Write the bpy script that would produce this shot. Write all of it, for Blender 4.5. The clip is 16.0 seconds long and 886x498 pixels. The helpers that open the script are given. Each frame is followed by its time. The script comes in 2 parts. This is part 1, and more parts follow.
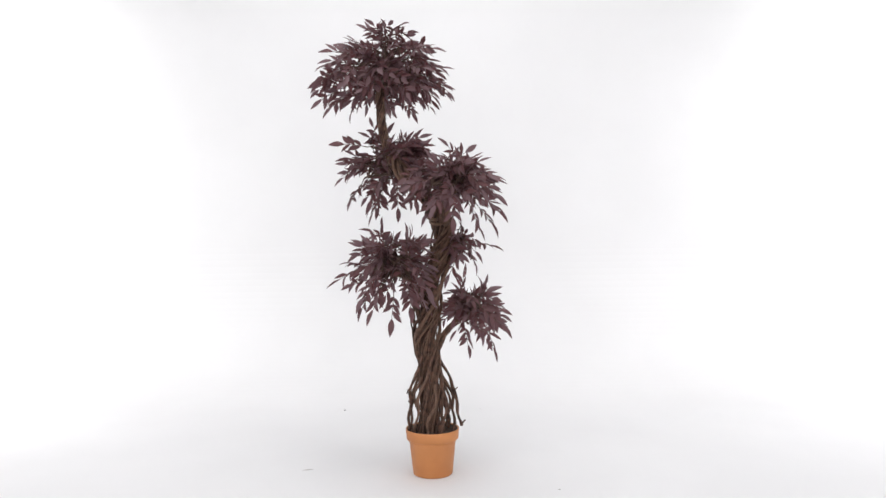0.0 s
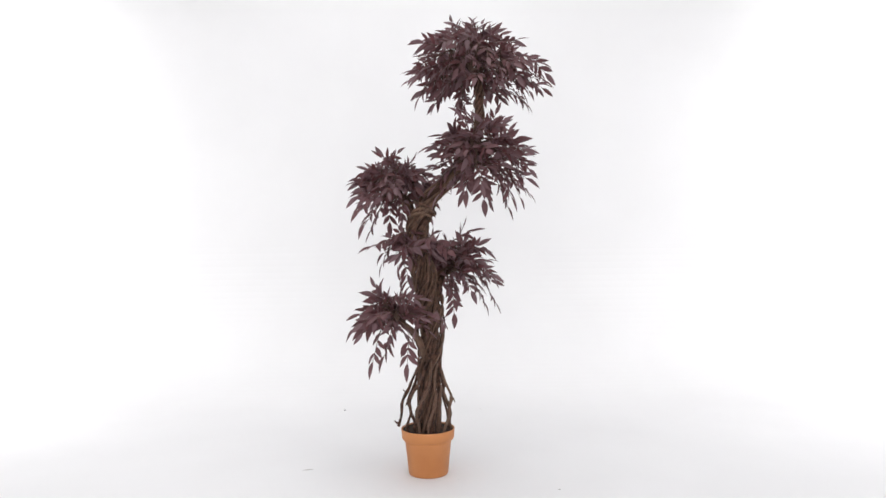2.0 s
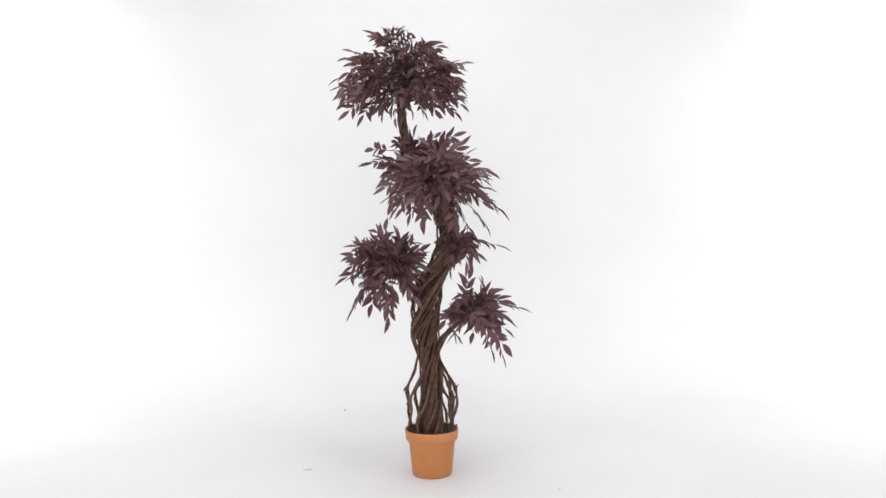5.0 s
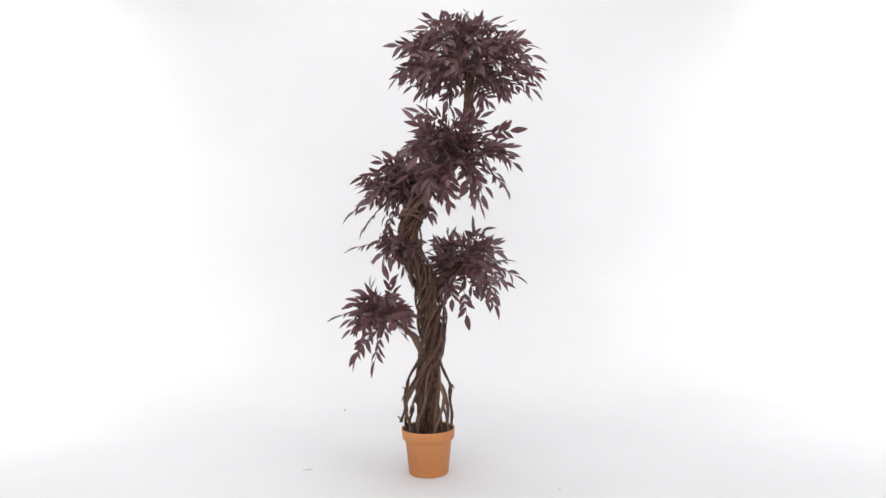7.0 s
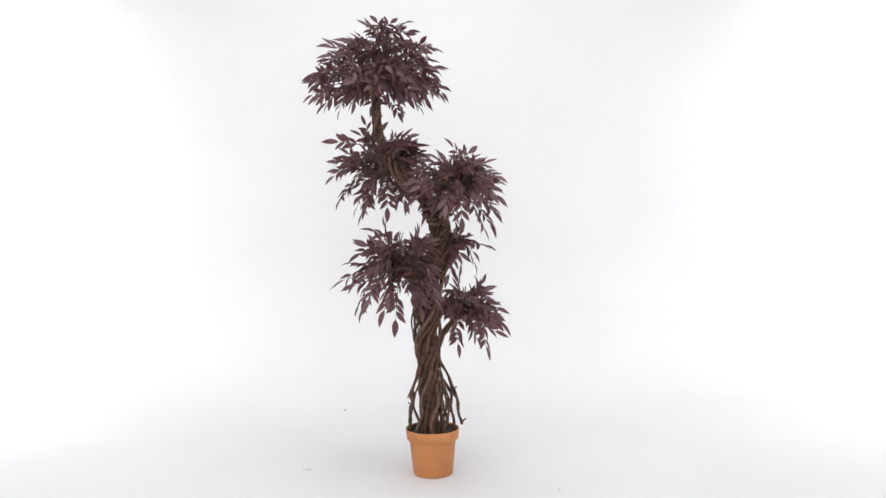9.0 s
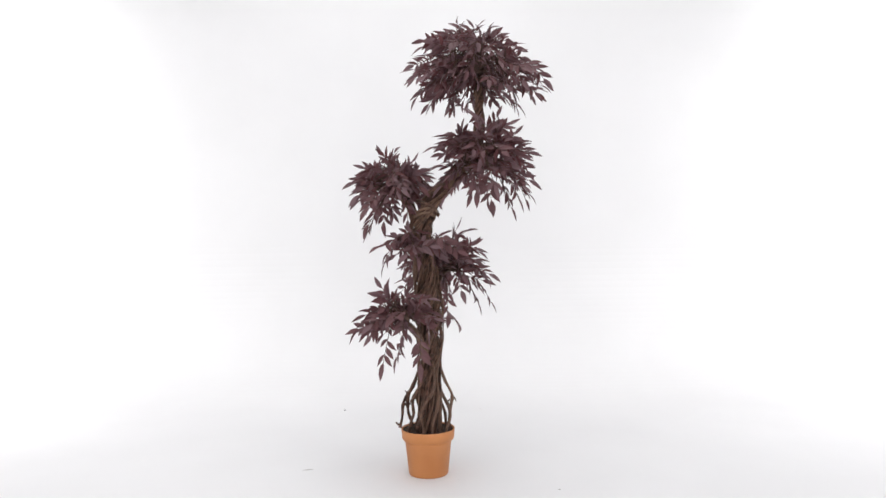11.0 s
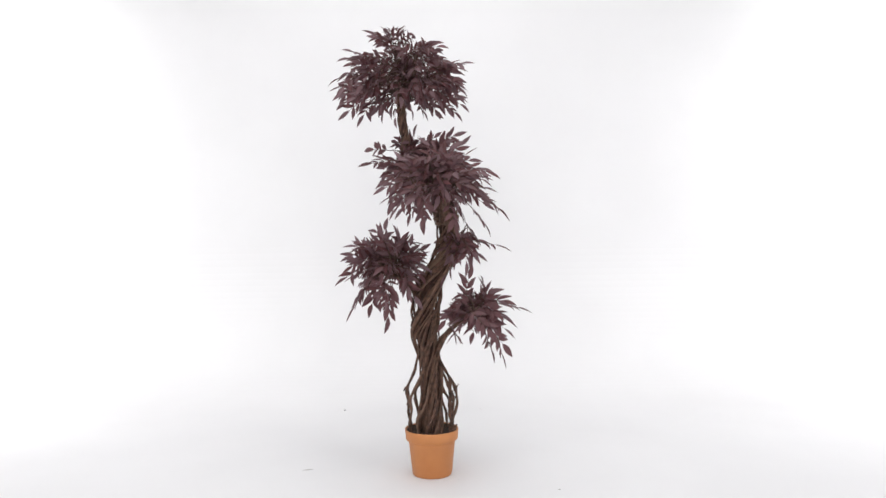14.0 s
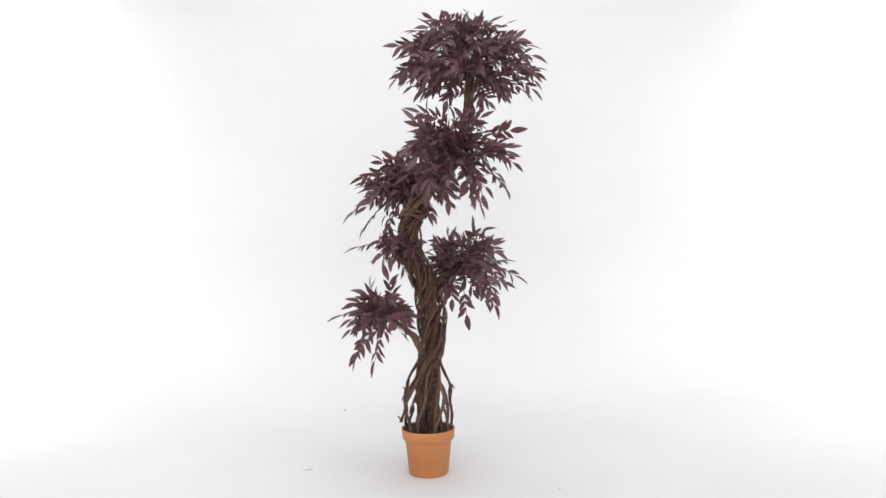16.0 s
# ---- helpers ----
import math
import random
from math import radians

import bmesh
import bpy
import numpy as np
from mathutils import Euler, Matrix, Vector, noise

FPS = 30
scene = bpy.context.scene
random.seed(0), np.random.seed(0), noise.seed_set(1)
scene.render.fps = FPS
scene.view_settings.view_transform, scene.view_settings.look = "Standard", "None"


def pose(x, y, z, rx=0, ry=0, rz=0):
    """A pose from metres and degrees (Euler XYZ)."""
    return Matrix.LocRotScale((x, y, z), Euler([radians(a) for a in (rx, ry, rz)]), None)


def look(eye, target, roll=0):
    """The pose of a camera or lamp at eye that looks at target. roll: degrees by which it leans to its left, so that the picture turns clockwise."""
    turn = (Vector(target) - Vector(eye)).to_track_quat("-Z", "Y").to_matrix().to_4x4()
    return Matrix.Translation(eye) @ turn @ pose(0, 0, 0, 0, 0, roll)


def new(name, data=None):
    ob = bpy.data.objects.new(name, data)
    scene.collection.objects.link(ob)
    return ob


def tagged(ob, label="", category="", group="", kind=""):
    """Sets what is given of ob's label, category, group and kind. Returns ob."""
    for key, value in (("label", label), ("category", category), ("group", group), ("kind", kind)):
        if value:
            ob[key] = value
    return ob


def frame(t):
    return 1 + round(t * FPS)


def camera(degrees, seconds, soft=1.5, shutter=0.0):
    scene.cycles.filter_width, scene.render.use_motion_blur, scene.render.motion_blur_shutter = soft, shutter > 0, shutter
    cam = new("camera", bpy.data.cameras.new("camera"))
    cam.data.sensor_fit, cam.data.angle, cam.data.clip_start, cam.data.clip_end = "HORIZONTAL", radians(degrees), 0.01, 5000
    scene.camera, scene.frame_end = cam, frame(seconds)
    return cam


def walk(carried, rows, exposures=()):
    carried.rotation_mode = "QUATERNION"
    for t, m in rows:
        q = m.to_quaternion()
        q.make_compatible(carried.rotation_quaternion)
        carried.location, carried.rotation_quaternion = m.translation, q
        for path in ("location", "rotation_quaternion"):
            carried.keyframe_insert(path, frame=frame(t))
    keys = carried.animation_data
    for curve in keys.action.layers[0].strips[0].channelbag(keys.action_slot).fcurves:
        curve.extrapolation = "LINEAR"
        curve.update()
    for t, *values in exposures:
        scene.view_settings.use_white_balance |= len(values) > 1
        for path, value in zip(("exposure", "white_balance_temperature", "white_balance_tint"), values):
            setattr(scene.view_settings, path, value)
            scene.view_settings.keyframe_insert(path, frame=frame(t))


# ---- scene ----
# camera: still, 2.7 m from the turning tree
cam = camera(65.45, 16.0, soft=1.5)
EYE = (0.0, -2.684, 0.870)
VIEW = look(EYE, (0.0, 0.0, 0.870), -0.8)
walk(cam, [(0.0, VIEW), (16.0, VIEW)])

AXIS = (-0.0594, 0.0)          # where the turning axis meets the floor
FOOT = 0.008                   # height of the pot's foot in the tree's own space

# world and lights: a bright white photo studio, closed all round, lit by unseen softboxes and two added side lamps
world = bpy.data.worlds.new("world")
scene.world = world
world.use_nodes = True
world.node_tree.nodes["Background"].inputs["Color"].default_value = (0.995, 0.99, 1.0, 1)
world.node_tree.nodes["Background"].inputs["Strength"].default_value = 0.51


def area_lamp(name, eye, target, size, size_y, power, colour=(1, 1, 1)):
    data = bpy.data.lights.new(name, "AREA")
    data.shape, data.size, data.size_y, data.energy, data.color = "RECTANGLE", size, size_y, power, colour
    lamp = new(name, data)
    lamp.matrix_world = look(eye, target)
    return lamp


area_lamp("softbox_above", (0.0, -0.6, 4.2), (0.0, 0.2, 0.0), 3.0, 3.0, 62)
# added lamps with no known source; they whiten the outer sides of the backdrop
area_lamp("added_wall_wash_left", (-3.0, 0.75, 1.85), (-3.1, 1.75, 0.95), 0.4, 3.0, 30)
area_lamp("added_wall_wash_right", (3.0, 0.75, 1.85), (3.1, 1.75, 0.95), 0.4, 3.0, 30)
area_lamp("softbox_left", (-3.2, -2.6, 2.2), (0.0, 0.0, 0.9), 1.6, 2.2, 22)
area_lamp("softbox_right", (3.2, -2.6, 2.2), (0.0, 0.0, 0.9), 1.6, 2.2, 22)
area_lamp("softbox_front", (0.0, -5.2, 1.9), (0.0, 0.0, 0.45), 4.0, 2.6, 101)


# ---- materials ----
def material(name, base, second, scale=30.0, rough=0.6, bump=0.2, detail_scale=0.0, third=None, island=0.0, spec=0.5, through_light=0.0, by_object=False):
    """Two tones mixed by a coarse noise, a fine noise for relief."""
    m = bpy.data.materials.new(name)
    m.use_nodes = True
    n, l = m.node_tree.nodes, m.node_tree.links
    b = n["Principled BSDF"]
    b.inputs["Roughness"].default_value = rough
    b.inputs["Specular IOR Level"].default_value = spec
    co = n.new("ShaderNodeTexCoord")
    coarse = n.new("ShaderNodeTexNoise")
    coarse.inputs["Scale"].default_value, coarse.inputs["Detail"].default_value = scale, 4
    fine = n.new("ShaderNodeTexNoise")
    fine.inputs["Scale"].default_value, fine.inputs["Detail"].default_value = detail_scale or scale * 8, 5
    l.new(co.outputs["Object"], coarse.inputs["Vector"])
    l.new(co.outputs["Object"], fine.inputs["Vector"])
    mix = n.new("ShaderNodeMix")
    mix.data_type = "RGBA"
    mix.inputs[6].default_value, mix.inputs[7].default_value = (*base, 1), (*second, 1)
    ramp = n.new("ShaderNodeValToRGB")
    ramp.color_ramp.elements[0].position, ramp.color_ramp.elements[1].position = 0.35, 0.65
    l.new(coarse.outputs["Fac"], ramp.inputs["Fac"])
    l.new(ramp.outputs["Color"], mix.inputs[0])
    out = mix.outputs[2]
    if third:
        geo = n.new("ShaderNodeObjectInfo" if by_object else "ShaderNodeNewGeometry")
        tint = n.new("ShaderNodeMix")
        tint.data_type = "RGBA"
        tint.inputs[7].default_value = (*third, 1)
        scaled = n.new("ShaderNodeMath")
        scaled.operation = "MULTIPLY"
        scaled.inputs[1].default_value = island
        l.new(geo.outputs["Random" if by_object else "Random Per Island"], scaled.inputs[0])
        l.new(scaled.outputs[0], tint.inputs[0])
        l.new(out, tint.inputs[6])
        out = tint.outputs[2]
    l.new(out, b.inputs["Base Color"])
    bm_ = n.new("ShaderNodeBump")
    bm_.inputs["Strength"].default_value, bm_.inputs["Distance"].default_value = bump, 0.002
    l.new(fine.outputs["Fac"], bm_.inputs["Height"])
    l.new(bm_.outputs["Normal"], b.inputs["Normal"])
    if through_light:
        thin = n.new("ShaderNodeBsdfTranslucent")
        both = n.new("ShaderNodeMixShader")
        both.inputs[0].default_value = through_light
        l.new(out, thin.inputs["Color"])
        l.new(b.outputs[0], both.inputs[1])
        l.new(thin.outputs[0], both.inputs[2])
        l.new(both.outputs[0], n["Material Output"].inputs["Surface"])
    return m


M_WHITE = material("white_studio_paint", (0.800, 0.796, 0.803), (0.772, 0.768, 0.775), 1.3, 0.7, 0.05, 60)
M_POT = material("terracotta_plastic", (0.56, 0.225, 0.075), (0.50, 0.19, 0.062), 9, 0.55, 0.06, 220)
M_SOIL = material("dark_peat", (0.03, 0.018, 0.012), (0.07, 0.04, 0.026), 60, 0.95, 0.9, 260)
M_VINE = material("twisted_vine_bark", (0.118, 0.056, 0.037), (0.022, 0.010, 0.007), 60, 0.6, 1.0, 300, (0.215, 0.132, 0.090), 0.55, 0.34, by_object=True)
# brown with the shade between the vines put into its colour
M_CORE = material("shaded_gap_brown", (0.062, 0.028, 0.018), (0.026, 0.011, 0.008), 45, 0.9, 0.8, 330)
M_LEAF = material("burgundy_fabric_leaf", (0.146, 0.058, 0.061), (0.106, 0.043, 0.046), 30, 0.5, 0.25, 400, (0.188, 0.114, 0.126), 0.95, 0.42, 0.35)
M_TWIG = material("brown_twig", (0.10, 0.058, 0.042), (0.065, 0.036, 0.03), 60, 0.75, 0.3, 400)
M_SPECK = material("dark_grit", (0.03, 0.03, 0.03), (0.05, 0.05, 0.05), 60, 0.9, 0.3)
M_SCUFF = material("grey_scuff", (0.40, 0.38, 0.36), (0.5, 0.48, 0.46), 60, 0.9, 0.1)


def part(name, bm, mats, parent=None, label="", smooth=True):
    """One bmesh as one mesh object, under a thing or a part."""
    me = bpy.data.meshes.new(name)
    bm.to_mesh(me)
    bm.free()
    for m in mats if isinstance(mats, (list, tuple)) else [mats]:
        me.materials.append(m)
    if smooth:
        for p in me.polygons:
            p.use_smooth = True
    ob = new(name, me)
    if parent:
        ob.parent = parent
    if label:
        ob["label"] = label
    return ob


# ---- studio: floor, sweep and walls in white ----
def sweep(y0, y1, z_top, r, half):
    """Floor that bends up into the back wall, as one thick sheet."""
    prof = [(y0, 0.0), (y1 - r, 0.0)]
    for i in range(1, 33):
        a = i / 32 * math.pi / 2
        prof.append((y1 - r + r * math.sin(a), r - r * math.cos(a)))
    prof.append((y1, z_top))
    back = [(y0, -0.06), (y1 - r, -0.06)] + [(y1 - r + (r + 0.06) * math.sin(i / 32 * math.pi / 2), r - (r + 0.06) * math.cos(i / 32 * math.pi / 2)) for i in range(1, 33)] + [(y1 + 0.06, z_top)]
    ring = prof + back[::-1]
    bm = bmesh.new()
    rows = [[bm.verts.new((x, y, z)) for y, z in ring] for x in (-half, half)]
    n = len(ring)
    for a in range(n):
        b = (a + 1) % n
        bm.faces.new((rows[0][a], rows[1][a], rows[1][b], rows[0][b]))
    m = len(prof)
    for row in rows:
        for a in range(m - 1):
            bm.faces.new((row[a], row[a + 1], row[n - 2 - a], row[n - 1 - a]))
    bmesh.ops.recalc_face_normals(bm, faces=bm.faces)
    return bm


floor = tagged(part("floor", sweep(-6.0, 2.0, 4.6, 0.9, 6.0), M_WHITE, smooth=False),
               "white painted studio floor sweeping up into the back wall", "floor", kind="structure")


def slab(name, lo, hi, label):
    """A plain painted wall or ceiling between two corners."""
    bm = bmesh.new()
    bmesh.ops.create_cube(bm, size=1.0)
    for v in bm.verts:
        v.co = Vector([(a + b) / 2 + c * (b - a) for a, b, c in zip(lo, hi, v.co)])
    return tagged(part(name, bm, M_WHITE, smooth=False), label, name.split("_")[0], kind="structure")


# the rest of the studio, which closes the place round the camera
slab("wall_left", (-6.1, -6.1, -0.06), (-6.0, 2.06, 4.6), "plain white painted studio side wall")
slab("wall_right", (6.0, -6.1, -0.06), (6.1, 2.06, 4.6), "plain white painted studio side wall")
slab("wall_behind", (-6.0, -6.1, -0.06), (6.0, -6.0, 4.6), "plain white painted studio wall behind the camera")
slab("ceiling", (-6.1, -6.1, 4.6), (6.1, 2.06, 4.7), "plain white painted studio ceiling")


def lathe(bm, profile, seg=64, mat=0):
    rings = []
    for r, z in profile:
        rings.append([bm.verts.new((r * math.cos(2 * math.pi * i / seg), r * math.sin(2 * math.pi * i / seg), z)) for i in range(seg)])
    for a, b in zip(rings, rings[1:]):
        for i in range(seg):
            j = (i + 1) % seg
            bm.faces.new((a[i], a[j], b[j], b[i])).material_index = mat
    return rings


def tube(bm, pts, radii, seg=7, mat=0, cap=True, rough=0.0):
    """A tapered tube along points; rough: how uneven its bark is."""
    pts = [Vector(p) for p in pts]
    rings, side = [], None
    for i, p in enumerate(pts):
        d = (pts[min(i + 1, len(pts) - 1)] - pts[max(i - 1, 0)]).normalized()
        if side is None:
            side = d.orthogonal().normalized()
        side = (side - d * side.dot(d)).normalized()
        up = d.cross(side)
        ways = [side * math.cos(2 * math.pi * k / seg) + up * math.sin(2 * math.pi * k / seg) for k in range(seg)]
        rings.append([bm.verts.new(p + w * radii[i] * (1 + rough * noise.noise((p + w * radii[i]) * 95))) for w in ways])
    for a, b in zip(rings, rings[1:]):
        for k in range(seg):
            j = (k + 1) % seg
            bm.faces.new((a[k], a[j], b[j], b[k])).material_index = mat
    if cap:
        bm.faces.new(list(reversed(rings[0]))).material_index = mat
        bm.faces.new(rings[-1]).material_index = mat


# ---- the tree ----
tree = tagged(new("potted_tree"), "artificial tree, burgundy leaf clumps, twisted vine trunk, terracotta-coloured pot", "potted plant")
rnd = random.Random(11)
POT = Vector((0.0085, -0.0025, 0.0))

# pot: body and rim collar
bm = bmesh.new()
lathe(bm, [(r, FOOT + z * 0.945) for r, z in ((0.0, 0.006), (0.069, 0.006), (0.0712, 0.0), (0.0745, 0.001), (0.0768, 0.006), (0.0888, 0.128), (0.0900, 0.1295), (0.0912, 0.152), (0.0880, 0.154), (0.072, 0.014), (0.0, 0.014))])
pot = part("pot", bm, M_POT, tree, "smooth orange-brown plastic plant pot")
pot.location = POT
bm = bmesh.new()
lathe(bm, [(0.0890, 0.1450), (0.0988, 0.1442), (0.1006, 0.1465), (0.1038, 0.182), (0.1034, 0.1842), (0.1020, 0.1848), (0.1008, 0.1840), (0.0983, 0.168), (0.0963, 0.148), (0.0890, 0.1450)])
part("rim", bm, M_POT, pot, "collar of the pot, slightly wider than its body")
bm = bmesh.new()
lathe(bm, [(0.0965 * k / 12, 0.172 + 0.0085 * (k / 12) ** 6) for k in range(13)], 48)
for v in bm.verts:
    v.co.z += 0.008 * noise.noise(v.co * 45) * (1 - (v.co.xy.length / 0.0965) ** 4)
soil = part("soil", bm, M_SOIL, tree, "dark peat filling the pot")
soil.location = POT

# trunk: centre line (height, x, y, bundle radius)
LINE = [(0.165, 0.004, -0.002, 0.036), (0.30, 0.005, -0.002, 0.036), (0.42, 0.003, 0.0, 0.037), (0.53, -0.010, -0.003, 0.042), (0.64, -0.006, -0.006, 0.046),
        (0.75, 0.010, 0.004, 0.041), (0.86, 0.047, 0.043, 0.036), (0.97, 0.059, 0.054, 0.034), (1.08, 0.007, 0.076, 0.033),
        (1.19, -0.102, 0.091, 0.028), (1.30, -0.166, 0.104, 0.0185), (1.45, -0.184, 0.098, 0.0140), (1.57, -0.187, 0.085, 0.012)]


def along(z):
    for k in range(len(LINE) - 1):
        if z <= LINE[k + 1][0] or k == len(LINE) - 2:
            p0, p1, p2, p3 = LINE[max(k - 1, 0)], LINE[k], LINE[k + 1], LINE[min(k + 2, len(LINE) - 1)]
            u = min(1.0, max(0.0, (z - p1[0]) / (p2[0] - p1[0])))
            c = [0.5 * (2 * p1[i] + (p2[i] - p0[i]) * u + (2 * p0[i] - 5 * p1[i] + 4 * p2[i] - p3[i]) * u * u
                        + (3 * p1[i] - p0[i] - 3 * p2[i] + p3[i]) * u ** 3) for i in (1, 2, 3)]
            return Vector((c[0], c[1], z)), c[2]


def twist(z):
    return 6.5 * z + 4.0 * max(0.0, z - 0.42) + 4.0 * max(0.0, z - 0.65) + 5.0 * max(0.0, z - 0.9) + 8.0 * max(0.0, z - 1.2)


# core so that the bundle is closed; its dark brown includes the gaps' shade
bm = bmesh.new()
zs = [0.165 + (1.56 - 0.165) * k / 50 for k in range(51)]
tube(bm, [along(z)[0] for z in zs], [along(z)[1] * (0.62 + 0.28 * min(1.0, max(0.0, (z - 1.1) / 0.2))) for z in zs], 12)
part("trunk_core", bm, M_CORE, tree, "brown filler core, coloured dark for shade between the vines")

# vines wound round the core
COUNT = 38
for i in range(COUNT):
    over = i % 5 == 4                                  # an outer strand that crosses the others
    phase = 2 * math.pi * i / COUNT * (1 if not over else 2.3) + rnd.uniform(-0.15, 0.15)
    thick = rnd.choice((0.0034, 0.0044, 0.0058, 0.0086)) * rnd.uniform(0.9, 1.1)
    top = 1.56 if i % 3 == 0 else (1.30 if i % 3 == 1 else rnd.uniform(0.98, 1.15))
    wob, speed = rnd.uniform(0.0, 6.28), rnd.uniform(0.55, 0.8) if over else rnd.uniform(0.92, 1.10)
    spread = rnd.uniform(1.12, 1.26) if over else (rnd.uniform(0.98, 1.14) if i % 2 else rnd.uniform(0.50, 0.74))
    n = int((top - 0.16) / 0.014)
    pts, rad = [], []
    for k in range(n + 1):
        z = 0.16 + (top - 0.16) * k / n
        c, r = along(z)
        a = phase + twist(z) * speed + (0.26 + 0.22 * min(1.0, max(0.0, (z - 0.4) / 0.2))) * math.sin(z * 9 + wob) + 0.05 * math.sin(z * 27 + 3 * wob)
        foot = max(0.0, 1 - (z - 0.16) / 0.16)
        rr = r * (spread + 0.13 * math.sin(z * 23 + wob)) * (1 + 0.26 * foot * foot * (i % 2))
        pts.append(c + Vector((math.cos(a) * rr, math.sin(a) * rr, 0)))
        rad.append(min(thick * (1 - 0.3 * (z - 0.16) / 1.4) * (1 + 0.12 * math.sin(z * 55 + wob) + 0.08 * math.sin(z * 131 + 2 * wob)), 0.34 * r + 0.0022) * (1.0 if k < n - 3 else 0.75))
    bm = bmesh.new()
    tube(bm, pts, rad, 8, rough=0.32)
    part("vine", bm, M_VINE, tree)

# a vine coiled round the bend of the trunk
for z0, turns, lead in ((0.985, 1.7, 0.3), (1.03, 0.9, 2.4)):
    pts, rad = [], []
    for k in range(int(turns * 16) + 1):
        u = k / 16
        c, r = along(z0 + 0.020 * u)
        a = lead + 2 * math.pi * u
        pts.append(c + Vector((math.cos(a), math.sin(a), 0.55 * math.sin(a + lead))) * (r * 1.22 + 0.003 * math.sin(5 * u)))
        rad.append(0.0060 * (1 + 0.15 * math.sin(11 * u)))
    bm = bmesh.new()
    tube(bm, pts, rad, 8, rough=0.32)
    part("vine", bm, M_VINE, tree)

# loose stems that leave the bundle near the pot: azimuth, reach at the pot, at the elbow, elbow and top heights
LOOPS = [(-168, 0.086, 0.090, 0.33, 0.47), (-140, 0.080, 0.082, 0.30, 0.42), (-62, 0.085, 0.088, 0.27, 0.40), (-14, 0.122, 0.094, 0.32, 0.46), (4, 0.090, 0.088, 0.31, 0.41),
         (42, 0.082, 0.116, 0.33, 0.45), (72, 0.080, 0.076, 0.28, 0.44), (122, 0.080, 0.094, 0.30, 0.43), (158, 0.086, 0.080, 0.27, 0.38), (-100, 0.078, 0.074, 0.25, 0.36), (28, 0.076, 0.080, 0.26, 0.37)]
for az, foot, elbow, z1, top in LOOPS:
    bm = bmesh.new()
    pts, rad = [], []
    wob = rnd.uniform(0, 6)
    for k in range(17):
        u = k / 16
        low = 0.168 if foot < 0.1 else 0.196             # one stem ends outside the pot, above its rim
        z = low + (top - low) * u
        c, r = along(z)
        if z < z1:
            rr = foot + (elbow - foot) * (z - 0.168) / (z1 - 0.168)
        else:
            w = (z - z1) / (top - z1)
            rr = elbow + (r * 1.02 - elbow) * w ** 1.15
        rr += 0.003 * math.sin(u * 17 + wob)
        a = radians(az) + 0.75 * u ** 1.6 + 0.10 * math.sin(u * 9 + wob)
        pts.append(c + Vector((rr * math.cos(a), rr * math.sin(a), 0)))
        rad.append(0.0056 * (1 + 0.18 * math.sin(u * 21 + wob)) + (0.0022 if abs(z - z1) < 0.012 else 0))
    tube(bm, pts, rad, 8, rough=0.32)
    # a cut side shoot at the elbow
    p = pts[min(range(17), key=lambda q: abs(pts[q].z - z1))]
    out = Vector((p.x, p.y, 0)).normalized()
    tube(bm, [p, p + out * 0.008 + Vector((0, 0, 0.006)), p + out * 0.014 + Vector((0, 0, 0.013 * math.sin(wob)))], [0.0035, 0.0028, 0.0022], 6)
    if foot > 0.1:                                        # its end is cut to a small fork
        p = pts[1]
        out = Vector((p.x, p.y, 0)).normalized()
        tube(bm, [p, p + out * 0.010 + Vector((0, 0, -0.004)), p + out * 0.020 + Vector((0, 0, 0.006))], [0.0046, 0.0038, 0.0028], 6)
    part("loose_vine", bm, M_VINE, tree)


def polar(r, az, z):
    return Vector((r * math.cos(radians(az)), r * math.sin(radians(az)), z))


def arc(p, q, lift, n=10):
    """A bowed line from p to q that leaves p steeply."""
    mid = p.lerp(q, 0.22) + Vector((0, 0, lift + 0.28 * (q.z - p.z)))
    return [p * (1 - u) ** 2 + mid * 2 * u * (1 - u) + q * u * u for u in (k / n for k in range(n + 1))]


# clumps: centre (radius, azimuth, height), reach outwards and sideways, height above and below, hub drop, sprays, fork on the trunk, stems of the branch
CLUMPS = [
    ("crown", polar(0.199, 154, 1.542), 0.308, 0.308, 0.250, 0.074, 0.01, 178, None, 0),
    ("upper", polar(0.236, 127, 1.210), 0.222, 0.262, 0.222, 0.205, 0.02, 112, 1.10, 3),
    ("stem", polar(0.165, 150, 1.275), 0.130, 0.130, 0.090, 0.09, 0.03, 20, None, 0),
    ("opposite", polar(0.125, 325, 1.130), 0.206, 0.246, 0.170, 0.160, 0.02, 96, 0.98, 4),
    ("middle", polar(0.152, 215, 0.825), 0.195, 0.240, 0.190, 0.205, 0.04, 86, 0.68, 5),
    ("low", polar(0.185, 25, 0.640), 0.156, 0.205, 0.150, 0.110, 0.02, 42, 0.45, 3),
    ("side", polar(0.125, 33, 0.90), 0.120, 0.170, 0.08, 0.17, 0.02, 26, 0.80, 2),
]
BARE = {"upper": polar(1.0, 262, 0), "stem": polar(1.0, 250, 0)}          # the side on which the stem shows, with few leaves before it
LEAN = {"crown": polar(0.050, -25, 0)}          # the top of the crown sits off its middle
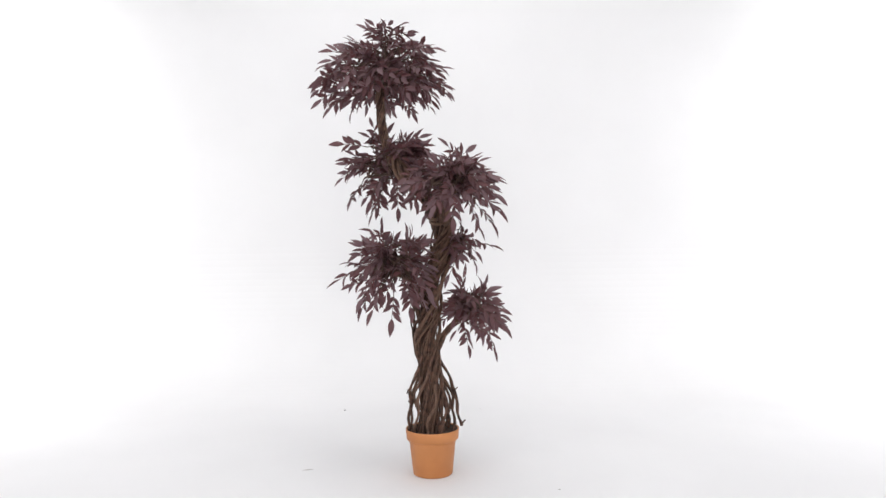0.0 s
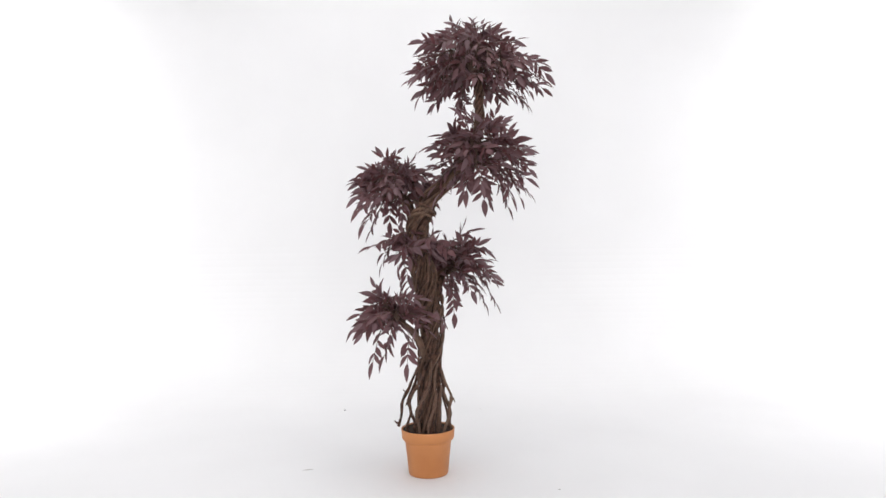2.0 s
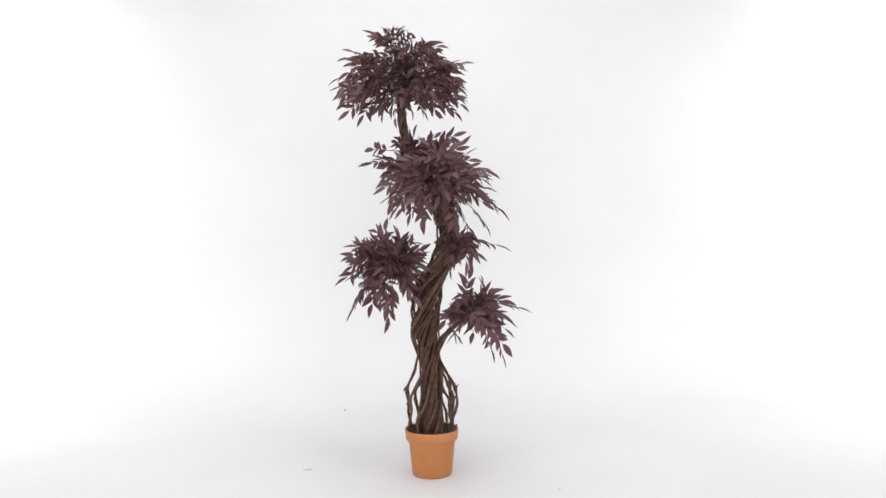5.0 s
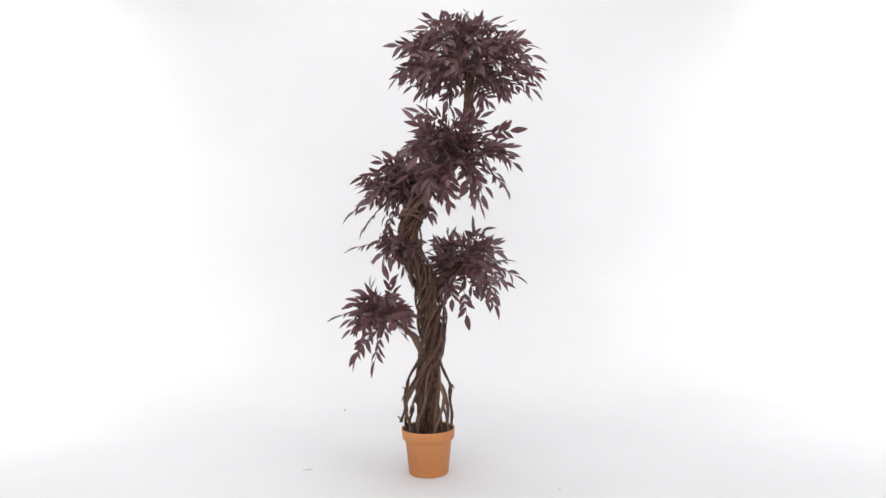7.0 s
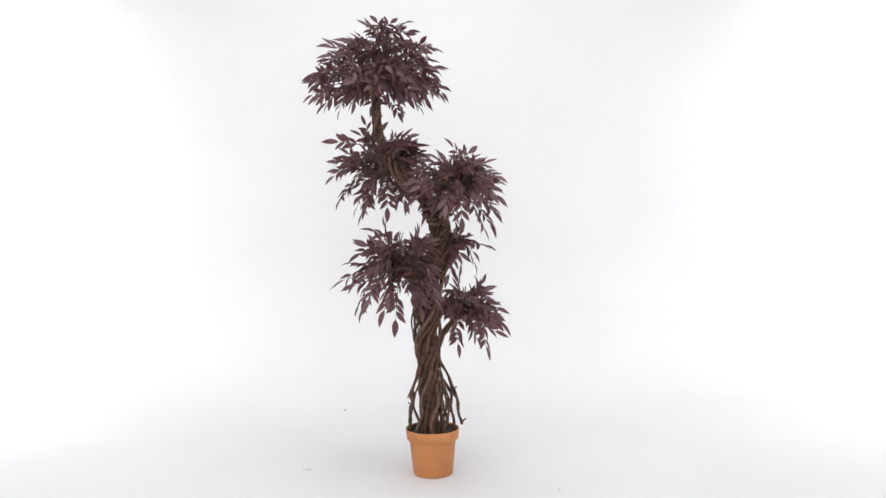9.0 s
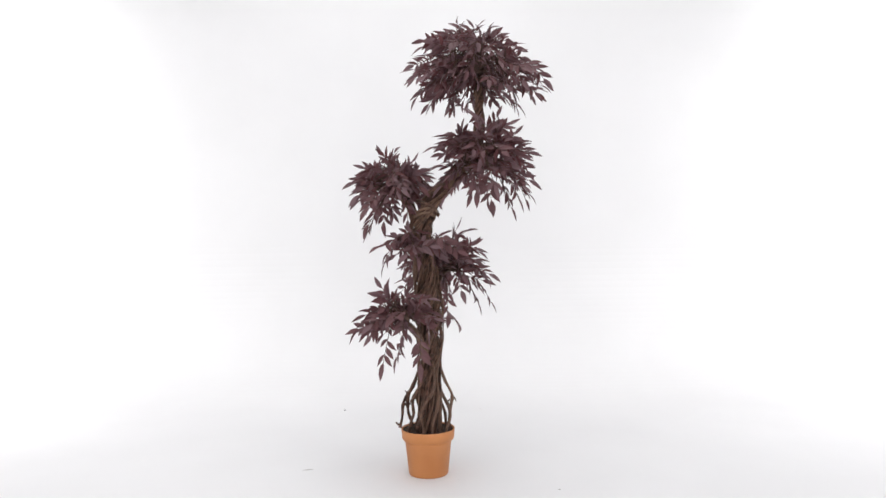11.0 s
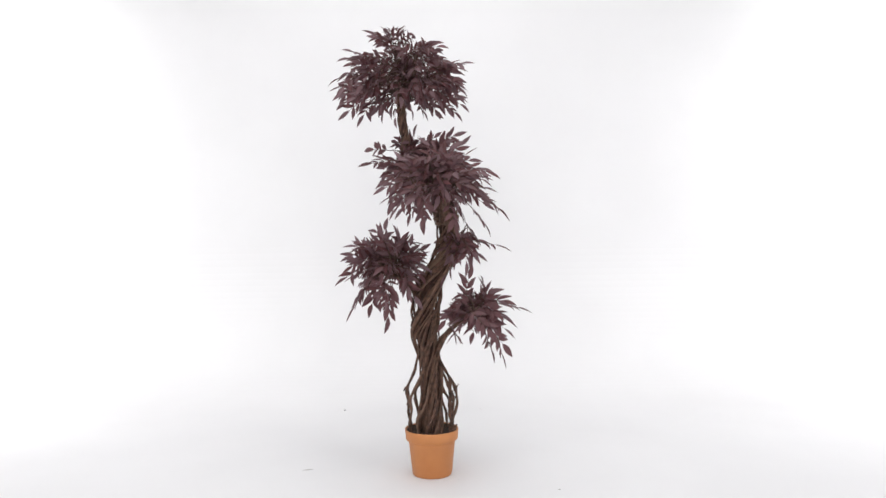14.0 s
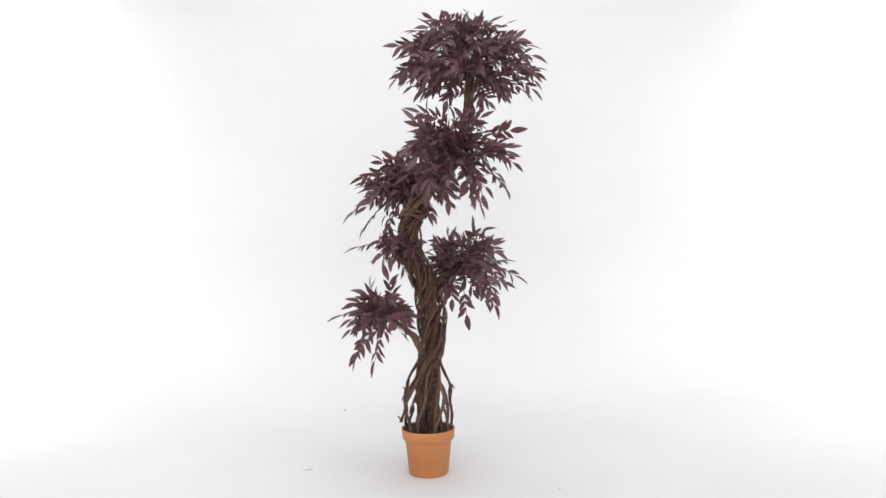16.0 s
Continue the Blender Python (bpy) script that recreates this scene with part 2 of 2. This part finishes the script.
# single hanging sprays: clump, tip, way
HANGING = [
    ("low", (0.140, 0.080, 0.785), (0.15, 0.1, 0.95), (0.6, -0.5, 0.1)), ("low", (0.145, 0.250, 0.59), (0.4, 0.7, -0.4), (0.9, -0.44, 0.2)),
    ("low", (0.235, -0.170, 0.575), (0.75, -0.65, -0.2), (0.95, 0.27, 0.3)), ("low", (0.162, 0.215, 0.47), (0.2, 0.35, -0.9), (0.64, 0.77, 0.2)), ("low", (0.240, 0.180, 0.50), (0.5, 0.4, -0.7), (0.67, -0.74, 0.2)), ("opposite", (0.098, -0.180, 0.985), (0.0, -0.1, -0.95)),
    ("low", (0.290, -0.040, 0.585), (0.8, -0.1, -0.6)), ("low", (0.283, 0.235, 0.65), (0.8, 0.6, -0.1), (0.1, 0.0, 1.0)), ("low", (0.059, 0.300, 0.63), (0.2, 0.9, -0.2)),
    ("low", (0.262, 0.116, 0.47), (0.3, 0.1, -0.95)), ("opposite", (0.200, -0.120, 0.955), (0.4, -0.2, -0.9)), ("opposite", (0.290, 0.060, 1.03), (0.8, 0.3, -0.6)),
    ("opposite", (0.260, 0.000, 0.97), (0.7, 0.2, -0.8)), ("upper", (-0.240, 0.230, 1.03), (-0.4, 0.1, -0.9)), ("stem", (-0.350, 0.105, 1.32), (-0.9, 0.1, 0.22), (0.1, -1.0, 0.2)),
    ("stem", (-0.315, 0.040, 1.25), (-0.9, -0.3, 0.0)), ("stem", (-0.09, 0.16, 1.31), (0.6, 0.5, 0.4)), ("stem", (-0.06, 0.05, 1.30), (0.9, -0.3, 0.3)), ("side", (0.260, 0.097, 0.90), (0.9, 0.3, -0.1)), ("side", (0.07, 0.235, 0.93), (0.2, 0.9, 0.1), (0.6, -0.5, 0.6)), ("side", (0.00, 0.235, 0.88), (-0.1, 0.9, -0.2), (0.6, -0.3, 0.7)), ("middle", (-0.340, -0.097, 0.775), (-0.9, -0.2, -0.4)),
    ("middle", (-0.20, -0.22, 0.66), (-0.4, -0.5, -0.9)), ("middle", (-0.26, -0.03, 0.655), (-0.5, 0.1, -0.9)), ("middle", (-0.06, -0.19, 0.665), (0.1, -0.5, -0.8)),
    ("middle", (-0.14, -0.08, 0.61), (-0.1, -0.1, -0.95), (0.1, 1.0, 0.15)), ("upper", (0.03, 0.10, 1.27), (0.8, -0.5, -0.15)), ("upper", (-0.01, 0.13, 1.31), (0.7, -0.4, 0.1)),
    ("upper", (-0.13, 0.25, 1.05), (0.0, 0.2, -0.9)), ("upper", (-0.05, 0.27, 1.08), (0.2, 0.2, -0.9)), ("upper", (-0.22, 0.30, 1.06), (-0.3, 0.3, -0.8)),
]


def leaflet(bm, base, d, up, length, width, curl, mat=0):
    """A pointed leaflet: two folded rows of faces along its midrib."""
    side = d.cross(up).normalized()
    nrm = side.cross(d).normalized()
    prof = ((0.0, 0.06), (0.16, 0.62), (0.38, 1.0), (0.62, 0.86), (0.84, 0.42), (1.0, 0.0))
    mid, lef, rig = [], [], []
    for u, w in prof:
        c = base + d * (length * u) - nrm * (curl * length * u * u)
        mid.append(bm.verts.new(c))
        if w > 0:
            lift = nrm * (width * w * 0.22)
            lef.append(bm.verts.new(c + side * (width * w / 2) + lift))
            rig.append(bm.verts.new(c - side * (width * w / 2) + lift))
    for k in range(5):
        if k < 4:
            bm.faces.new((mid[k], mid[k + 1], lef[k + 1], lef[k])).material_index = mat
            bm.faces.new((mid[k], rig[k], rig[k + 1], mid[k + 1])).material_index = mat
        else:
            bm.faces.new((mid[k], mid[k + 1], lef[k])).material_index = mat
            bm.faces.new((mid[k], rig[k], mid[k + 1])).material_index = mat


def spray(hub, tip, d, length, pairs, droop, size, apart, face):
    """A twig from the hub and the pinnate leaf at its end, its broad side towards face; apart: its leaflets as meshes of their own."""
    base = tip - d * (length + size)
    bm = bmesh.new()
    bend = hub.lerp(base, 0.55) + Vector((0, 0, 0.03))
    pts = [hub * (1 - u) ** 2 + bend * 2 * u * (1 - u) + base * u * u for u in (k / 6 for k in range(7))]
    tube(bm, pts, [0.0028 - 0.0012 * k / 6 for k in range(7)], 5, 1, False)
    line = []
    for k in range(pairs + 1):
        u = k / pairs
        line.append(base + d * (length * u) - Vector((0, 0, droop * length * u * u)))
    tube(bm, line, [0.0017 - 0.0009 * k / pairs for k in range(pairs + 1)], 5, 1, False)
    roll = face.normalized()
    blades = []
    for k in range(1, pairs + 1):
        t_ = (line[min(k + 1, pairs)] - line[max(k - 1, 0)]).normalized()
        up = (roll - t_ * roll.dot(t_)).normalized()
        side = t_.cross(up)
        grown = size * (0.86 + 0.14 * k / pairs)
        if k == pairs:
            blades.append((line[k], t_, up, grown * rnd.uniform(1.0, 1.15)))
            continue
        for s in (-1, 1):
            if rnd.random() < 0.07:
                continue
            open_ = radians(rnd.uniform(30, 54))
            dd = (t_ * math.cos(open_) + side * (s * math.sin(open_)) + up * rnd.uniform(-0.30, 0.12)).normalized()
            blades.append((line[k] + t_ * rnd.uniform(-0.004, 0.004), dd, (up + side * rnd.uniform(-0.35, 0.35)).normalized(), grown * rnd.uniform(0.82, 1.08)))
    for b in blades if not apart else ():
        leaflet(bm, *b, b[3] * rnd.uniform(0.26, 0.34), rnd.uniform(-0.05, 0.28))
    ob = part("leaf_spray", bm, [M_LEAF, M_TWIG], tree)
    for b in blades if apart else ():
        bm = bmesh.new()
        leaflet(bm, *b, b[3] * rnd.uniform(0.30, 0.37), rnd.uniform(-0.05, 0.28))
        part("leaf", bm, M_LEAF, ob)


HUBS = {}
for name, c, R, T, H, below, drop, count, fork, stems in CLUMPS:
    hub = HUBS[name] = c - Vector((0, 0, drop))
    ahead = Vector((c.x, c.y, 0)).normalized()
    across = Vector((-ahead.y, ahead.x, 0))
    if fork:
        root, rr = along(fork)
        way = Vector((c.x - root.x, c.y - root.y, 0)).normalized()
        for k in range(stems):
            off = Vector((rnd.uniform(-1, 1), rnd.uniform(-1, 1), rnd.uniform(-1, 1))) * (0.005 + 0.002 * stems)
            bm = bmesh.new()
            tube(bm, arc(root + way * rr * 0.7 + off, hub + off, 0.045), [(0.0118 - 0.0055 * q / 10) * (1 + 0.08 * math.sin(2.1 * q + 9 * k)) for q in range(11)], 8, rough=0.4)
            part("branch", bm, M_VINE, tree)
    starts = [hub]
    for k in range(count // 9 if count > 30 else 0):      # limbs that carry the sprays out from the hub
        a, rise = k * 2.39996, 0.85 - 1.1 * k / (count // 9)
        end = hub + (ahead * (math.cos(a) * R) + across * (math.sin(a) * T)) * (0.42 * (1 - 0.5 * max(0.0, rise))) + Vector((0, 0, 0.42 * H * rise))
        bm = bmesh.new()
        tube(bm, arc(hub, end, 0.015, 6), [0.0058 - 0.0025 * q / 6 for q in range(7)], 6, rough=0.3)
        part("limb", bm, M_TWIG, tree)
        starts.append(end)
    for k in range(count):
        az = k * 2.39996 + rnd.uniform(-0.25, 0.25)
        s = 1 - (k + 0.5) / count * 1.55              # from the top down to below the rim
        el = math.asin(max(-0.6, min(0.98, s)))
        reach = rnd.uniform(0.84, 1.03) if k % 4 else rnd.uniform(0.45, 0.76)
        out = ahead * math.cos(az) + across * math.sin(az)
        reach *= 1.0 + 0.15 * noise.noise(Vector((out.x * 1.6 + 5 * c.x, out.y * 1.6 + 5 * c.y, 1.8 * s + 9 * c.z)))
        wide = math.hypot(R * math.cos(az), T * math.sin(az))
        tip = c + out * (wide * math.cos(el) ** 0.9 * reach) + Vector((0, 0, H * math.sin(el) * reach if el > 0 else below * math.sin(el) * rnd.uniform(0.7, 1.8)))
        tip += LEAN.get(name, Vector()) * max(0.0, math.sin(el))
        if name in BARE and (tip - along(min(1.45, tip.z))[0]).dot(BARE[name]) > 0.05:
            continue
        d = ((tip - hub).normalized() + Vector((rnd.uniform(-0.3, 0.3), rnd.uniform(-0.3, 0.3), rnd.uniform(-0.5, 0.1)))).normalized()
        if name == "crown" and d.z > 0:
            d = (d * Vector((1, 1, 0.55)) + out * 0.25).normalized()
        round_ = Vector((-out.y, out.x, 0))
        face = out * math.sin(max(el, 0.25)) + Vector((0, 0, 0.85)) + round_ * rnd.uniform(-1.8, 1.8) + out * rnd.uniform(-0.1, 0.6)
        spray(min(starts, key=lambda p: (p - tip).length), tip, d, rnd.uniform(0.080, 0.112), rnd.choice((4, 4, 5)), rnd.uniform(0.0, 0.45), rnd.uniform(0.050, 0.062), name == "low" and k % 3 == 0, face)
for name, tip, way, *face in HANGING:
    hub, tip, way = HUBS[name], Vector(tip), Vector(way).normalized()
    flat = Vector((tip.x - hub.x, tip.y - hub.y, 0)).normalized()
    face = Vector(face[0]) if face else flat * 0.9 + Vector((rnd.uniform(-0.2, 0.2), rnd.uniform(-0.2, 0.2), 0.35))
    spray(hub, tip + way * 0.045, way, rnd.uniform(0.085, 0.105), 4, 0.1, 0.062, True, face)


# ---- grit and a scuff on the floor ----
def crumb(name, x, y, r, label, mat, stretch=1.0, turn=0.0):
    bm = bmesh.new()
    bmesh.ops.create_icosphere(bm, subdivisions=2, radius=r)
    for v in bm.verts:
        v.co *= 1 + 0.5 * noise.noise(v.co / r * 1.3)
        v.co.x *= stretch
        v.co.z = max(v.co.z * 0.45, -0.1 * r)
    lowest = min(v.co.z for v in bm.verts)
    for v in bm.verts:
        v.co.z -= lowest
    ob = part(name, bm, mat)
    ob.matrix_world = pose(x, y, 0.0, 0, 0, turn)
    return tagged(ob, label, "debris", "crumbs on the floor")


crumb("grit", -0.545, 1.065, 0.0055, "dark crumb lying on the white floor", M_SPECK)
crumb("grit", 0.407, -0.209, 0.0038, "tiny grey crumb on the white floor", M_SCUFF)
crumb("grit", 0.190, 1.055, 0.0030, "tiny grey crumb on the white floor", M_SCUFF)
crumb("grit", 0.046, -0.085, 0.0022, "tiny grey crumb on the white floor", M_SCUFF)
crumb("leaf_stalk", -0.547, 0.055, 0.0028, "thin pale stalk lying on the white floor", M_SCUFF, 8.0, 12)


# ---- the tree turns clockwise in held steps, 34 to the turn ----
STEP = 360.0 / 34
LATE = {23: 1, 24: 2, 25: 2, 26: 2, 27: 2, 28: 2, 29: 3, 30: 3, 31: 2, 32: 2, 33: 1}      # steps of each turn that come a little late
EARLY = {113: 2}                                                                          # and one that comes early


def begins(k):
    return 4 * k + LATE.get(k % 34, 0) - EARLY.get(k, 0)


def motions():
    rows, last = [], 480
    for k in range(0, 121):
        m = pose(AXIS[0], AXIS[1], -FOOT, 0, 0, -STEP * k)
        rows.append((begins(k) / 30, m))
        if begins(k + 1) - 1 <= last:
            rows.append(((begins(k + 1) - 1) / 30, m))
    walk(tree, rows)


motions()
